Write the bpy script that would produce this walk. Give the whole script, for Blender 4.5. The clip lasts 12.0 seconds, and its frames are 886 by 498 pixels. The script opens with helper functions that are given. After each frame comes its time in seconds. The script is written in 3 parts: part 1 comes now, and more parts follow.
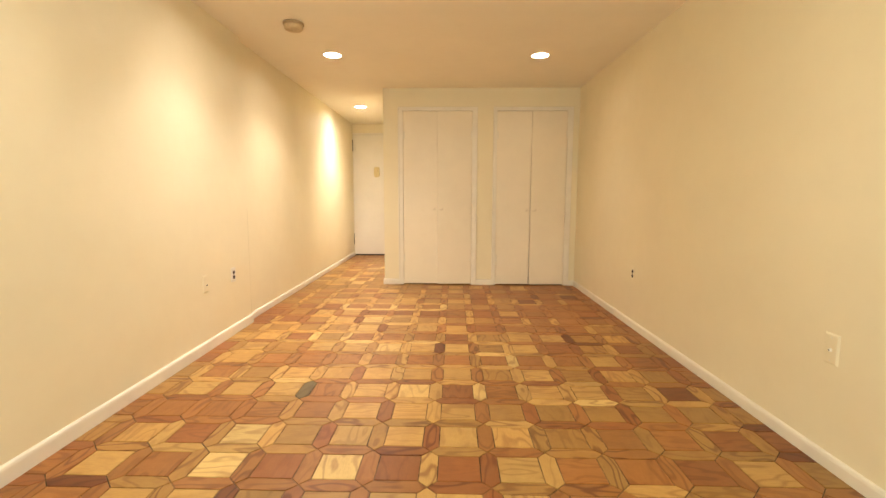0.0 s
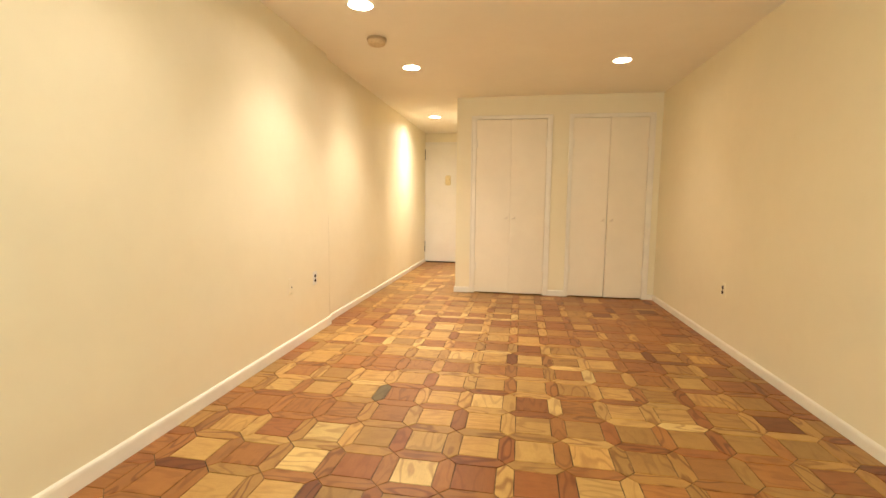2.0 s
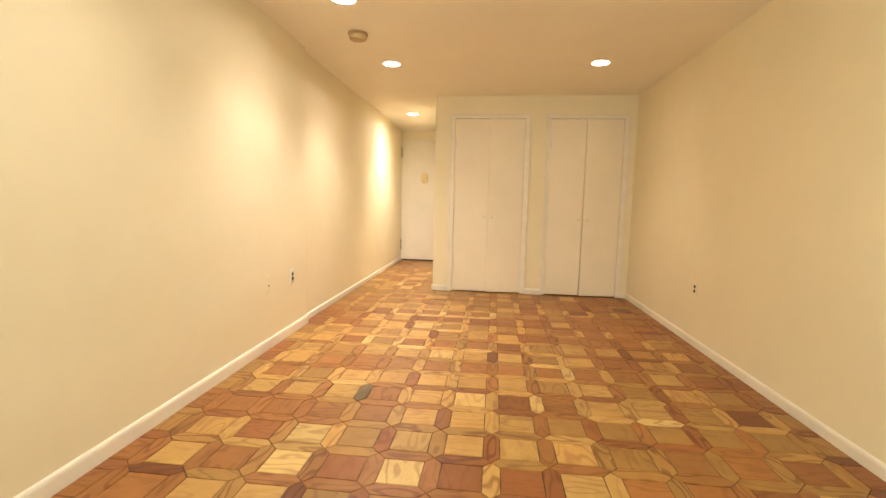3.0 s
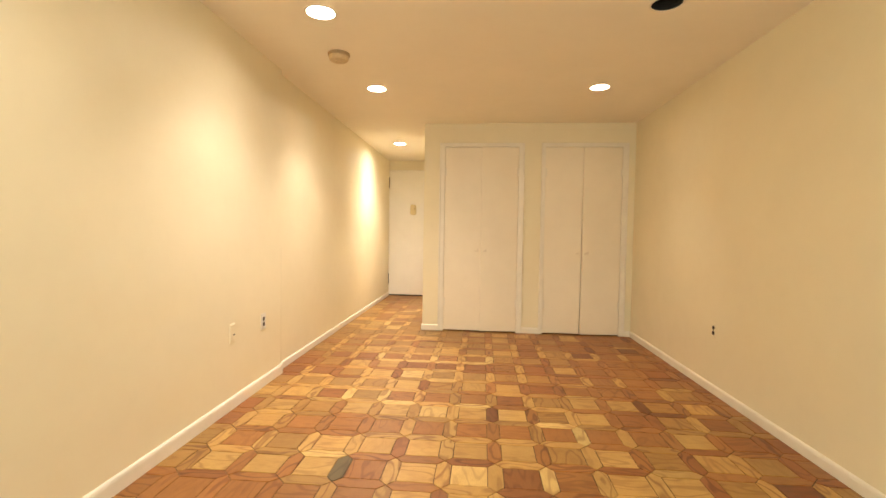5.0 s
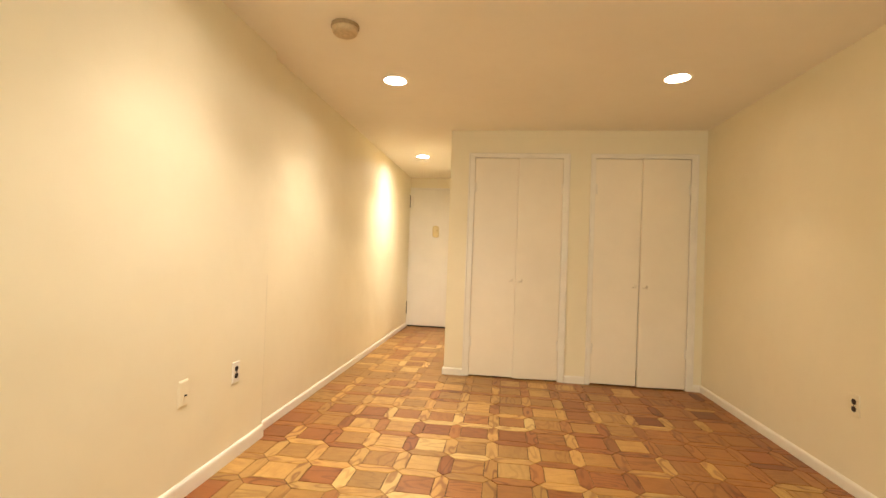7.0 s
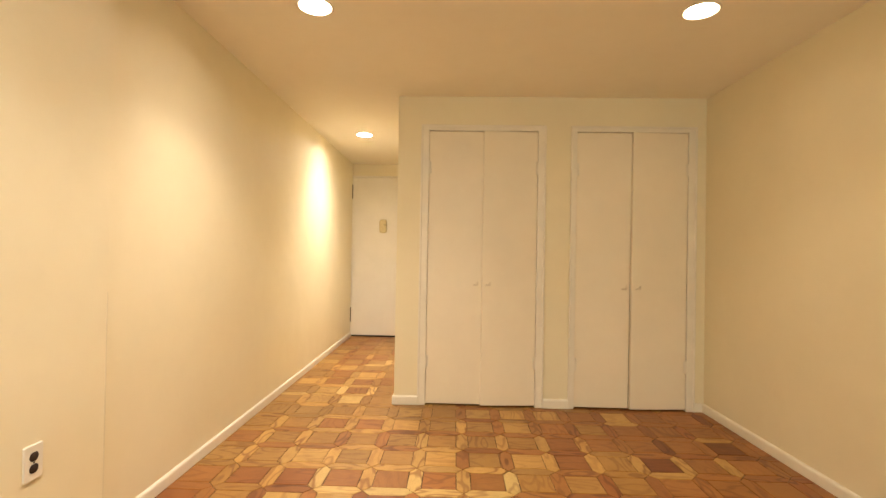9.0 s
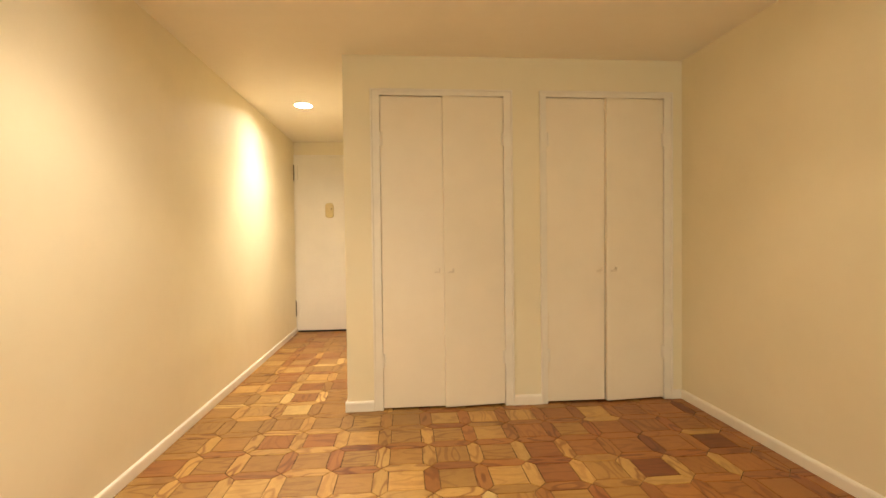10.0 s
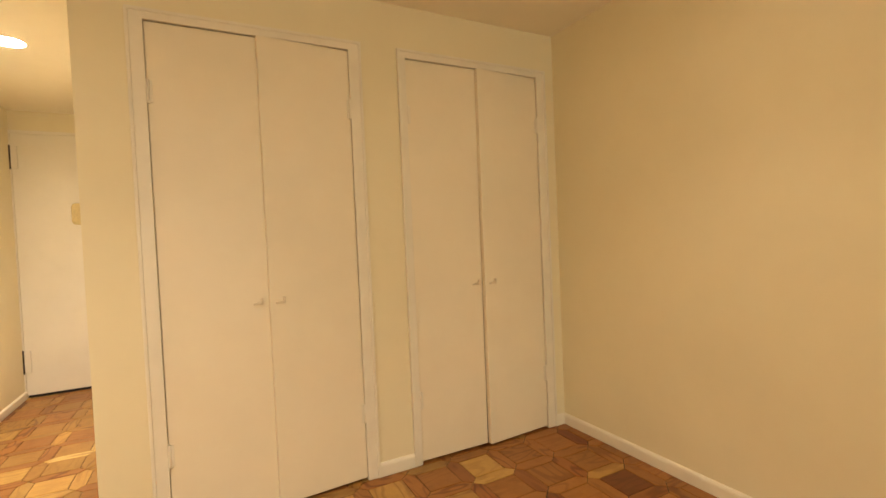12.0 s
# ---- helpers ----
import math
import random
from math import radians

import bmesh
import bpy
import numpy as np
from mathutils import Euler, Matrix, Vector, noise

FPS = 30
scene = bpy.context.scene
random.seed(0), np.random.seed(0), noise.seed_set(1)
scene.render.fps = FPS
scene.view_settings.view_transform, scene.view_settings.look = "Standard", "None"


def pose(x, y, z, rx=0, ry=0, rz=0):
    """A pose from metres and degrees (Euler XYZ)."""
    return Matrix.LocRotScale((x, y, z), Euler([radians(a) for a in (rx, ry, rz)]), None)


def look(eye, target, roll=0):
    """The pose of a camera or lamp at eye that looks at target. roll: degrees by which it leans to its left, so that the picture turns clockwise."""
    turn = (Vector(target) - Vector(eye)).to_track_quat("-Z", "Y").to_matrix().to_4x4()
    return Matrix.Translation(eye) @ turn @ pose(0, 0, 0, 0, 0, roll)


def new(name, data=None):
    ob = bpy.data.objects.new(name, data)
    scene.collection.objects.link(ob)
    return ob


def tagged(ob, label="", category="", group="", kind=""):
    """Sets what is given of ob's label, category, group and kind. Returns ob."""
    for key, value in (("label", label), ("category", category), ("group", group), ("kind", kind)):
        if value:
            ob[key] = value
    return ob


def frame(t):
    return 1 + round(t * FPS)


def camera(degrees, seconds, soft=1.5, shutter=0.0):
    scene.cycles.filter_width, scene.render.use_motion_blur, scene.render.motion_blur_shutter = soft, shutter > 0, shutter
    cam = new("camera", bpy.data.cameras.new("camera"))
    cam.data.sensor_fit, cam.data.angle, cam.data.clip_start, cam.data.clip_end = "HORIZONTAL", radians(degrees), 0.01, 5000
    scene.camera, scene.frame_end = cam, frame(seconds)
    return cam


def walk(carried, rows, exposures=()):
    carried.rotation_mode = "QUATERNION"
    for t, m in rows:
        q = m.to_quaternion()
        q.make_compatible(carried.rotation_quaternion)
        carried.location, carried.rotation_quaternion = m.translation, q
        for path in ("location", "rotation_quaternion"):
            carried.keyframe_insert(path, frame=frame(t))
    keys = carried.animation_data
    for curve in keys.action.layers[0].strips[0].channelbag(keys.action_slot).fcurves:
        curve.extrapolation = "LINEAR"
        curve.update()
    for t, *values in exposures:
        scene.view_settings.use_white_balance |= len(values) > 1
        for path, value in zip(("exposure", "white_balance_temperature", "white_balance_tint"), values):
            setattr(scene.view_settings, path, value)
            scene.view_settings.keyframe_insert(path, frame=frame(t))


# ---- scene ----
# ---------- camera and walk ----------
cam = camera(88.1, 12.0)
PATH = [
    (0, (0.244, 0.099, 1.133), (0.198, 2.085, 0.901), 0.2),
    (0.5, (0.236, 0.099, 1.132), (0.122, 2.083, 0.911), 0.1),
    (1, (0.216, 0.1, 1.133), (-0.001, 2.078, 0.932), 0.3),
    (1.5, (0.201, 0.096, 1.139), (-0.096, 2.064, 0.938), 0.5),
    (2, (0.184, 0.094, 1.139), (-0.149, 2.056, 0.939), 0.6),
    (2.5, (0.163, 0.093, 1.137), (-0.126, 2.061, 0.929), 1.2),
    (4.3, (0.017, 0.229, 1.156), (-0.073, 2.219, 0.975), 0.2),
    (4.5, (0.038, 0.294, 1.151), (-0.085, 2.285, 1.007), 0.1),
    (5, (0.062, 0.488, 1.17), (-0.109, 2.48, 1.096), 0.9),
    (5.5, (0.011, 0.652, 1.159), (-0.212, 2.637, 1.072), 1.4),
    (6, (-0.095, 0.862, 1.171), (-0.284, 2.852, 1.107), 0.7),
    (6.5, (-0.125, 1.085, 1.172), (-0.3, 3.076, 1.091), -0.4),
    (7, (-0.075, 1.33, 1.187), (-0.341, 3.312, 1.213), 2.1),
    (7.2, (-0.077, 1.419, 1.181), (-0.307, 3.406, 1.164), 1.6),
    (8.8, (-0.166, 2.175, 1.185), (-0.175, 4.175, 1.171), 0.5),
    (9, (-0.172, 2.265, 1.198), (-0.225, 4.264, 1.216), 1.0),
    (9.5, (-0.178, 2.475, 1.185), (-0.235, 4.474, 1.158), 0.8),
    (10, (-0.221, 2.71, 1.188), (-0.06, 4.703, 1.141), -0.7),
    (10.5, (-0.222, 2.955, 1.189), (0.075, 4.933, 1.156), -0.8),
    (11, (-0.184, 3.215, 1.196), (0.249, 5.167, 1.183), -1.6),
    (11.5, (-0.178, 3.426, 1.187), (0.413, 5.336, 1.141), -0.9),
    (12, (-0.198, 3.638, 1.222), (0.714, 5.418, 1.168), -2.5),
]
walk(cam, [(t, look(eye, target, roll)) for t, eye, target, roll in PATH],
     [(0.0, 0.05, 6350, 10), (6.5, -0.04, 6380, 10), (9.0, -0.15, 6550, 10), (12.0, -0.22, 7050, 10)])

# ---------- plan, in metres ----------
CEIL = 2.44
BACK = -0.95                     # wall behind the walker
FRONT = 5.885                    # face of the closet wall
DOORWALL = 8.72                  # face of the wall with the entrance door
STEP = 4.06                      # jog in the long wall
HALL = -0.636                    # corner of the closet block


def near_x(y):                   # long wall before the jog
    return -1.487 - 0.0172 * y


def far_x(y):                    # long wall past the jog
    return -1.575 - 0.0072 * y


def right_x(y):
    return 1.850 - 0.0125 * y


# ---------- daylight, lamps, exposure ----------
world = bpy.data.worlds.new("dusk_sky")
scene.world = world
world.use_nodes = True
wn = world.node_tree
sky = wn.nodes.new("ShaderNodeTexSky")
sky.sky_type, sky.sun_disc = "NISHITA", False
sky.sun_elevation, sky.sun_rotation = radians(20), radians(200)
wn.nodes["Background"].inputs[1].default_value = 0.06
wn.links.new(sky.outputs[0], wn.nodes["Background"].inputs[0])

BULBS = {                                     # place: share of the full wattage, cone in degrees
    (-0.905, 4.565): (0.82, 116), (1.046, 4.595): (0.30, 92), (-0.905, 3.14): (0.64, 112), (-0.905, 1.72): (0.22, 116),
    (1.046, 1.72): (0.13, 100), (-1.155, 7.10): (0.88, 112)}
LIT = list(BULBS)
UNLIT = [(1.046, 3.14)]
LAMP_WATTS = 182.0
LAMP_TINT = (1.0, 0.855, 0.715)
DIM_TINT = (1.0, 0.80, 0.61)                  # the weaker bulbs glow redder
HALL_TINT = (1.0, 0.90, 0.81)                 # whiter bulbs in the hall and by the window
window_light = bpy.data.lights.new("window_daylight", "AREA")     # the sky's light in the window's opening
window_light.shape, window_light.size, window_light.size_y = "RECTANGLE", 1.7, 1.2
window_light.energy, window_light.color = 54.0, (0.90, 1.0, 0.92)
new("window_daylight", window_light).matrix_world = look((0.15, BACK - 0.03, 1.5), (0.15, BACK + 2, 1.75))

# ---------- materials ----------


class Nodes:
    """A node material with a few short-hands."""

    def __init__(self, name):
        self.mat = bpy.data.materials.new(name)
        self.mat.use_nodes = True
        self.tree = self.mat.node_tree
        self.bsdf = self.tree.nodes["Principled BSDF"]

    def add(self, kind, **values):
        node = self.tree.nodes.new(kind)
        for key, value in values.items():
            node.inputs[key].default_value = value
        return node

    def link(self, a, b):
        self.tree.links.new(a, b)

    def mix(self, kind, fac, a, b):
        m = self.tree.nodes.new("ShaderNodeMix")
        m.data_type, m.blend_type = "RGBA", kind
        for slot, v in ((0, fac), (6, a), (7, b)):
            if isinstance(v, (int, float)):
                m.inputs[slot].default_value = v
            elif isinstance(v, tuple):
                m.inputs[slot].default_value = v
            else:
                self.link(v, m.inputs[slot])
        return m.outputs[2]

    def ramp(self, source, stops):
        r = self.tree.nodes.new("ShaderNodeValToRGB")
        el = r.color_ramp.elements
        while len(el) < len(stops):
            el.new(0.5)
        for e, (p, v) in zip(el, stops):
            e.position, e.color = p, (v, v, v, 1)
        self.link(source, r.inputs[0])
        return r.outputs[0]

    def bump(self, height, strength, distance):
        b = self.add("ShaderNodeBump", Strength=strength, Distance=distance)
        self.link(height, b.inputs["Height"])
        self.link(b.outputs[0], self.bsdf.inputs["Normal"])


def paint(name, colour, rough=0.55, blotch=0.06, grain=420.0, bump=0.12, smear=1.3, uneven=0.0):
    """Rolled or brushed paint: roller stipple, faint uneven coats and smudges."""
    n = Nodes(name)
    geo = n.add("ShaderNodeNewGeometry")
    big = n.add("ShaderNodeTexNoise", Scale=smear, Detail=4.0, Roughness=0.6)
    mid = n.add("ShaderNodeTexNoise", Scale=9.0, Detail=5.0, Roughness=0.65)
    fine = n.add("ShaderNodeTexNoise", Scale=grain, Detail=2.0)
    for t in (big, mid, fine):
        n.link(geo.outputs["Position"], t.inputs["Vector"])
    dark = tuple(c * (1 - 2.2 * blotch) for c in colour) + (1,)
    base = n.mix("MIX", n.ramp(big.outputs[0], ((0.35, 0.0), (0.68, 1.0))), tuple(colour) + (1,), dark)
    base = n.mix("MULTIPLY", n.ramp(mid.outputs[0], ((0.45, 0.0), (0.8, 0.35))), base, (0.96, 0.95, 0.93, 1))
    n.link(base, n.bsdf.inputs["Base Color"])
    rough_map = n.add("ShaderNodeMapRange")
    rough_map.inputs[3].default_value, rough_map.inputs[4].default_value = rough - 0.08, rough + 0.1
    n.link(mid.outputs[0], rough_map.inputs[0])
    n.link(rough_map.outputs[0], n.bsdf.inputs["Roughness"])
    wave = n.add("ShaderNodeMath")
    wave.operation = "MULTIPLY_ADD"
    wave.inputs[1].default_value = 0.25
    n.link(fine.outputs[0], wave.inputs[0])
    n.link(mid.outputs[0], wave.inputs[2])
    n.bump(wave.outputs[0], bump, 0.004)
    if uneven:                                   # hand-levelled plaster under the paint
        slow = n.add("ShaderNodeTexNoise", Scale=2.6, Detail=1.5, Roughness=0.4)
        n.link(geo.outputs["Position"], slow.inputs["Vector"])
        under = n.add("ShaderNodeBump", Strength=uneven, Distance=0.05)
        n.link(slow.outputs[0], under.inputs["Height"])
        n.link(under.outputs[0], n.bsdf.inputs["Normal"].links[0].from_node.inputs["Normal"])
    return n.mat


def plain(name, colour, rough=0.5, metal=0.0, emit=0.0, tint=LAMP_TINT):
    n = Nodes(name)
    n.bsdf.inputs["Base Color"].default_value = tuple(colour) + (1,)
    n.bsdf.inputs["Roughness"].default_value = rough
    n.bsdf.inputs["Metallic"].default_value = metal
    if emit:
        n.bsdf.inputs["Emission Color"].default_value = tuple(tint) + (1,)
        n.bsdf.inputs["Emission Strength"].default_value = emit
    else:
        geo = n.add("ShaderNodeNewGeometry")
        t = n.add("ShaderNodeTexNoise", Scale=60.0, Detail=4.0)
        n.link(geo.outputs["Position"], t.inputs["Vector"])
        n.link(n.mix("MIX", n.ramp(t.outputs[0], ((0.4, 0.0), (0.75, 1.0))), tuple(colour) + (1,), tuple(c * 0.82 for c in colour) + (1,)), n.bsdf.inputs["Base Color"])
    return n.mat


def parquet(joined=False):
    """Varnished hardwood blocks of mixed species; the species' colour and the strength of the figure are the object's own, the grain runs along local x."""
    n = Nodes("varnished_parquet_field" if joined else "varnished_parquet")
    info = n.add("ShaderNodeObjectInfo")
    coord = n.add("ShaderNodeTexCoord")
    shift = n.add("ShaderNodeVectorMath")
    shift.operation = "SCALE"
    shift.inputs[0].default_value = (37.0, 53.0, 29.0)
    n.link(info.outputs["Random"], shift.inputs[3])
    place = n.add("ShaderNodeVectorMath")
    place.operation = "ADD"
    n.link(coord.outputs["Object"], place.inputs[0])
    n.link(shift.outputs[0], place.inputs[1])
    # cathedral figure: long bands, bent by a slow noise
    stretch = n.add("ShaderNodeMapping")
    stretch.inputs["Scale"].default_value = (0.30, 1.0, 1.0)
    n.link(place.outputs[0], stretch.inputs["Vector"])
    bend = n.add("ShaderNodeTexNoise", Scale=11.0, Detail=1.2, Roughness=0.45)
    n.link(stretch.outputs[0], bend.inputs["Vector"])
    rings = n.add("ShaderNodeMath")
    rings.operation = "MULTIPLY"
    rings.inputs[1].default_value = 34.0
    n.link(bend.outputs[0], rings.inputs[0])
    band = n.add("ShaderNodeMath")
    band.operation = "SINE"
    n.link(rings.outputs[0], band.inputs[0])
    figure = n.ramp(band.outputs[0], ((0.15, 0.0), (0.55, 0.35), (0.95, 1.0)))
    fibre_map = n.add("ShaderNodeMapping")
    fibre_map.inputs["Scale"].default_value = (0.05, 1.0, 1.0)
    n.link(place.outputs[0], fibre_map.inputs["Vector"])
    fibre = n.add("ShaderNodeTexNoise", Scale=520.0, Detail=3.0, Roughness=0.6)
    n.link(fibre_map.outputs[0], fibre.inputs["Vector"])
    cloud = n.add("ShaderNodeTexNoise", Scale=11.0, Detail=3.0, Roughness=0.6)
    n.link(place.outputs[0], cloud.inputs["Vector"])
    # how strongly a block is figured differs from block to block
    pick = n.add("ShaderNodeMath")
    pick.operation = "FRACT"
    more = n.add("ShaderNodeMath")
    more.operation = "MULTIPLY"
    more.inputs[1].default_value = 71.3
    n.link(info.outputs["Random"], more.inputs[0])
    n.link(more.outputs[0], pick.inputs[0])
    force = n.ramp(pick.outputs[0] if joined else info.outputs["Alpha"], ((0.0, 0.0), (1.0, 1.0)))
    amount = n.mix("MULTIPLY", 1.0, figure, force)
    base = info.outputs["Color"]
    if joined:                                   # one mesh of many blocks: each takes a tone of its own
        island = n.add("ShaderNodeNewGeometry")
        tones = n.tree.nodes.new("ShaderNodeValToRGB")
        tones.color_ramp.interpolation = "CONSTANT"
        stops = ((0.0, (0.53, 0.325, 0.115)), (0.10, (0.395, 0.205, 0.058)), (0.36, (0.275, 0.136, 0.036)), (0.60, (0.262, 0.100, 0.026)), (0.86, (0.212, 0.062, 0.019)))
        while len(tones.color_ramp.elements) < len(stops):
            tones.color_ramp.elements.new(0.5)
        for e, (p, c) in zip(tones.color_ramp.elements, stops):
            e.position, e.color = p, (*c, 1)
        n.link(island.outputs["Random Per Island"], tones.inputs[0])
        base = tones.outputs[0]
    deep = n.mix("MULTIPLY", 1.0, base, (0.68, 0.53, 0.38, 1))
    pale = n.mix("MULTIPLY", 1.0, base, (1.34, 1.47, 1.45, 1))
    col = n.mix("MIX", amount, pale, deep)
    col = n.mix("MULTIPLY", n.ramp(fibre.outputs[0], ((0.40, 0.0), (0.72, 0.55))), col, (0.70, 0.62, 0.55, 1))
    col = n.mix("MULTIPLY", n.ramp(cloud.outputs[0], ((0.40, 0.0), (0.75, 0.6))), col, (0.74, 0.66, 0.60, 1))
    # pale worn patches of the finish, of room size
    geo = n.add("ShaderNodeNewGeometry")
    worn = n.add("ShaderNodeTexNoise", Scale=2.3, Detail=5.0, Roughness=0.7)
    n.link(geo.outputs["Position"], worn.inputs["Vector"])
    col = n.mix("MIX", n.ramp(worn.outputs[0], ((0.52, 0.0), (0.8, 0.06))), col, (0.60, 0.47, 0.30, 1))
    n.link(col, n.bsdf.inputs["Base Color"])
    rough = n.add("ShaderNodeMapRange")
    rough.inputs[3].default_value, rough.inputs[4].default_value = 0.30, 0.52
    n.link(worn.outputs[0], rough.inputs[0])
    n.link(rough.outputs[0], n.bsdf.inputs["Roughness"])
    n.bsdf.inputs["Specular IOR Level"].default_value = 0.45
    n.bump(fibre.outputs[0], 0.10, 0.0015)
    return n.mat


def filler():
    """Joint filler, in places dark with dirt and in places clean and close to the wood."""
    n = Nodes("joint_filler")
    geo = n.add("ShaderNodeNewGeometry")
    t = n.add("ShaderNodeTexNoise", Scale=5.0, Detail=3.0, Roughness=0.6)
    n.link(geo.outputs["Position"], t.inputs["Vector"])
    n.link(n.mix("MIX", n.ramp(t.outputs[0], ((0.42, 0.0), (0.60, 1.0))), (0.030, 0.016, 0.008, 1), (0.20, 0.105, 0.036, 1)), n.bsdf.inputs["Base Color"])
    n.bsdf.inputs["Roughness"].default_value = 0.75
    return n.mat


WALL = paint("cream_wall_paint", (0.86, 0.765, 0.535), blotch=0.018, uneven=0.3)
CEILING = paint("ceiling_paint", (0.94, 0.865, 0.71), rough=0.7, blotch=0.015)
TRIM = paint("white_trim_enamel", (0.87, 0.80, 0.66), rough=0.36, blotch=0.03, grain=160.0, bump=0.10, smear=5.0)
DOOR = paint("off_white_door_enamel", (0.89, 0.790, 0.61), rough=0.42, blotch=0.02, grain=130.0, bump=0.10, smear=2.5)
ENTRY = paint("white_steel_door_enamel", (0.88, 0.82, 0.70), rough=0.38, blotch=0.02, grain=150.0, bump=0.08, smear=3.0)
GROUT = filler()
WOOD = parquet()
BROWN = plain("dark_brown_bakelite", (0.030, 0.013, 0.007), 0.7)
SLOT = plain("black_slot", (0.006, 0.006, 0.006), 0.6)
PLATE = paint("painted_cover_plate", (0.82, 0.765, 0.65), rough=0.36, blotch=0.03, grain=200.0, bump=0.05)
AGED = plain("yellowed_plastic", (0.66, 0.49, 0.27), 0.5)
AGED_DARK = plain("yellowed_plastic_base", (0.42, 0.29, 0.15), 0.55)
BRASS = plain("dull_brass", (0.74, 0.60, 0.30), 0.5, 0.1)
STEEL = plain("tarnished_steel", (0.10, 0.075, 0.05), 0.45, 0.6)
BAFFLE = plain("black_baffle", (0.008, 0.007, 0.006), 0.6)
REFLECTOR = plain("white_can_lining", (0.80, 0.78, 0.72), 0.35)
BULB = plain("frosted_bulb_on", (0.9, 0.9, 0.9), 0.5, 0.0, 180.0)
BULB_HALL = plain("frosted_wide_bulb_on", (0.9, 0.9, 0.9), 0.5, 0.0, 420.0, HALL_TINT)
BULB_DIM = plain("frosted_narrow_bulb_on", (0.9, 0.9, 0.9), 0.5, 0.0, 60.0, DIM_TINT)
BULB_OFF = plain("bulb_off", (0.05, 0.045, 0.04), 0.3)
# wall colour, a little darker, for the line at the jog
JOG_LINE = paint("jog_line_tone", (0.83, 0.745, 0.525))
CATCH = plain("painted_catch", (0.80, 0.69, 0.52), 0.4)
# one darker tone for the walls behind the closet and entrance doors
INNER_DARK = paint("darker_inner_wall", (0.5, 0.45, 0.37))

# ---------- mesh helpers ----------


def link_mesh(name, bm, material, parent=None, label=""):
    bmesh.ops.recalc_face_normals(bm, faces=bm.faces[:])
    me = bpy.data.meshes.new(name)
    bm.to_mesh(me)
    bm.free()
    me.materials.append(material)
    ob = new(name, me)
    if parent is not None:
        ob.parent = parent
    if label:
        ob["label"] = label
    return ob


def part(name, bm, material, parent, label=""):
    return link_mesh(name, bm, material, parent, label)


def thing(name, m, label, category, group=""):
    ob = new(name)
    ob.empty_display_size = 0.05
    ob.matrix_world = m
    return tagged(ob, label, category, group)


def structure(name, bm, material, label=""):
    return tagged(link_mesh(name, bm, material), label=label, kind="structure")


def block(x0, x1, y0, y1, z0, z1, bevel=0.0, segments=2, bm=None):
    """A box between two corners, its edges rounded."""
    bm = bm or bmesh.new()
    made = bmesh.ops.create_cube(bm, size=1)["verts"]
    for v in made:
        v.co = Vector(((x0 + x1) / 2 + v.co.x * (x1 - x0), (y0 + y1) / 2 + v.co.y * (y1 - y0), (z0 + z1) / 2 + v.co.z * (z1 - z0)))
    if bevel:
        edges = list({e for v in made for e in v.link_edges})
        bmesh.ops.bevel(bm, geom=edges, offset=bevel, segments=segments, profile=0.5, affect="EDGES")
    return bm


def prism(outline, z0, z1):
    """An upright solid over a plan outline."""
    bm = bmesh.new()
    low = [bm.verts.new((x, y, z0)) for x, y in outline]
    high = [bm.verts.new((x, y, z1)) for x, y in outline]
    bm.faces.new(low[::-1])
    bm.faces.new(high)
    for i in range(len(outline)):
        j = (i + 1) % len(outline)
        bm.faces.new((low[i], low[j], high[j], high[i]))
    return bm


def sweep(profile, a, b, side):
    """A moulding: a profile (out, up) carried from plan point a to b; side = +1 puts it on the left of the way."""
    a, b = Vector((*a, 0)), Vector((*b, 0))
    way = (b - a).normalized()
    out = Vector((-way.y, way.x, 0)) * side
    bm = bmesh.new()
    ends = [[bm.verts.new(p + out * o + Vector((0, 0, u))) for o, u in profile] for p in (a, b)]
    bm.faces.new(ends[0])
    bm.faces.new(ends[1][::-1])
    for i in range(len(profile)):
        j = (i + 1) % len(profile)
        bm.faces.new((ends[0][i], ends[1][i], ends[1][j], ends[0][j]))
    return bm


def lathe(profile, segments=40, cap=True):
    """A turned solid from (radius, height) pairs, about the z axis."""
    bm = bmesh.new()
    rings = []
    for r, z in profile:
        if r < 1e-6:
            rings.append([bm.verts.new((0, 0, z))])
        else:
            rings.append([bm.verts.new((r * math.cos(2 * math.pi * k / segments), r * math.sin(2 * math.pi * k / segments), z)) for k in range(segments)])
    for lo, hi in zip(rings, rings[1:]):
        for k in range(segments):
            j = (k + 1) % segments
            ring = [lo[k % len(lo)], lo[j % len(lo)], hi[j % len(hi)], hi[k % len(hi)]]
            bm.faces.new(list(dict.fromkeys(ring)))
    for f in bm.faces:
        f.smooth = True
    return bm


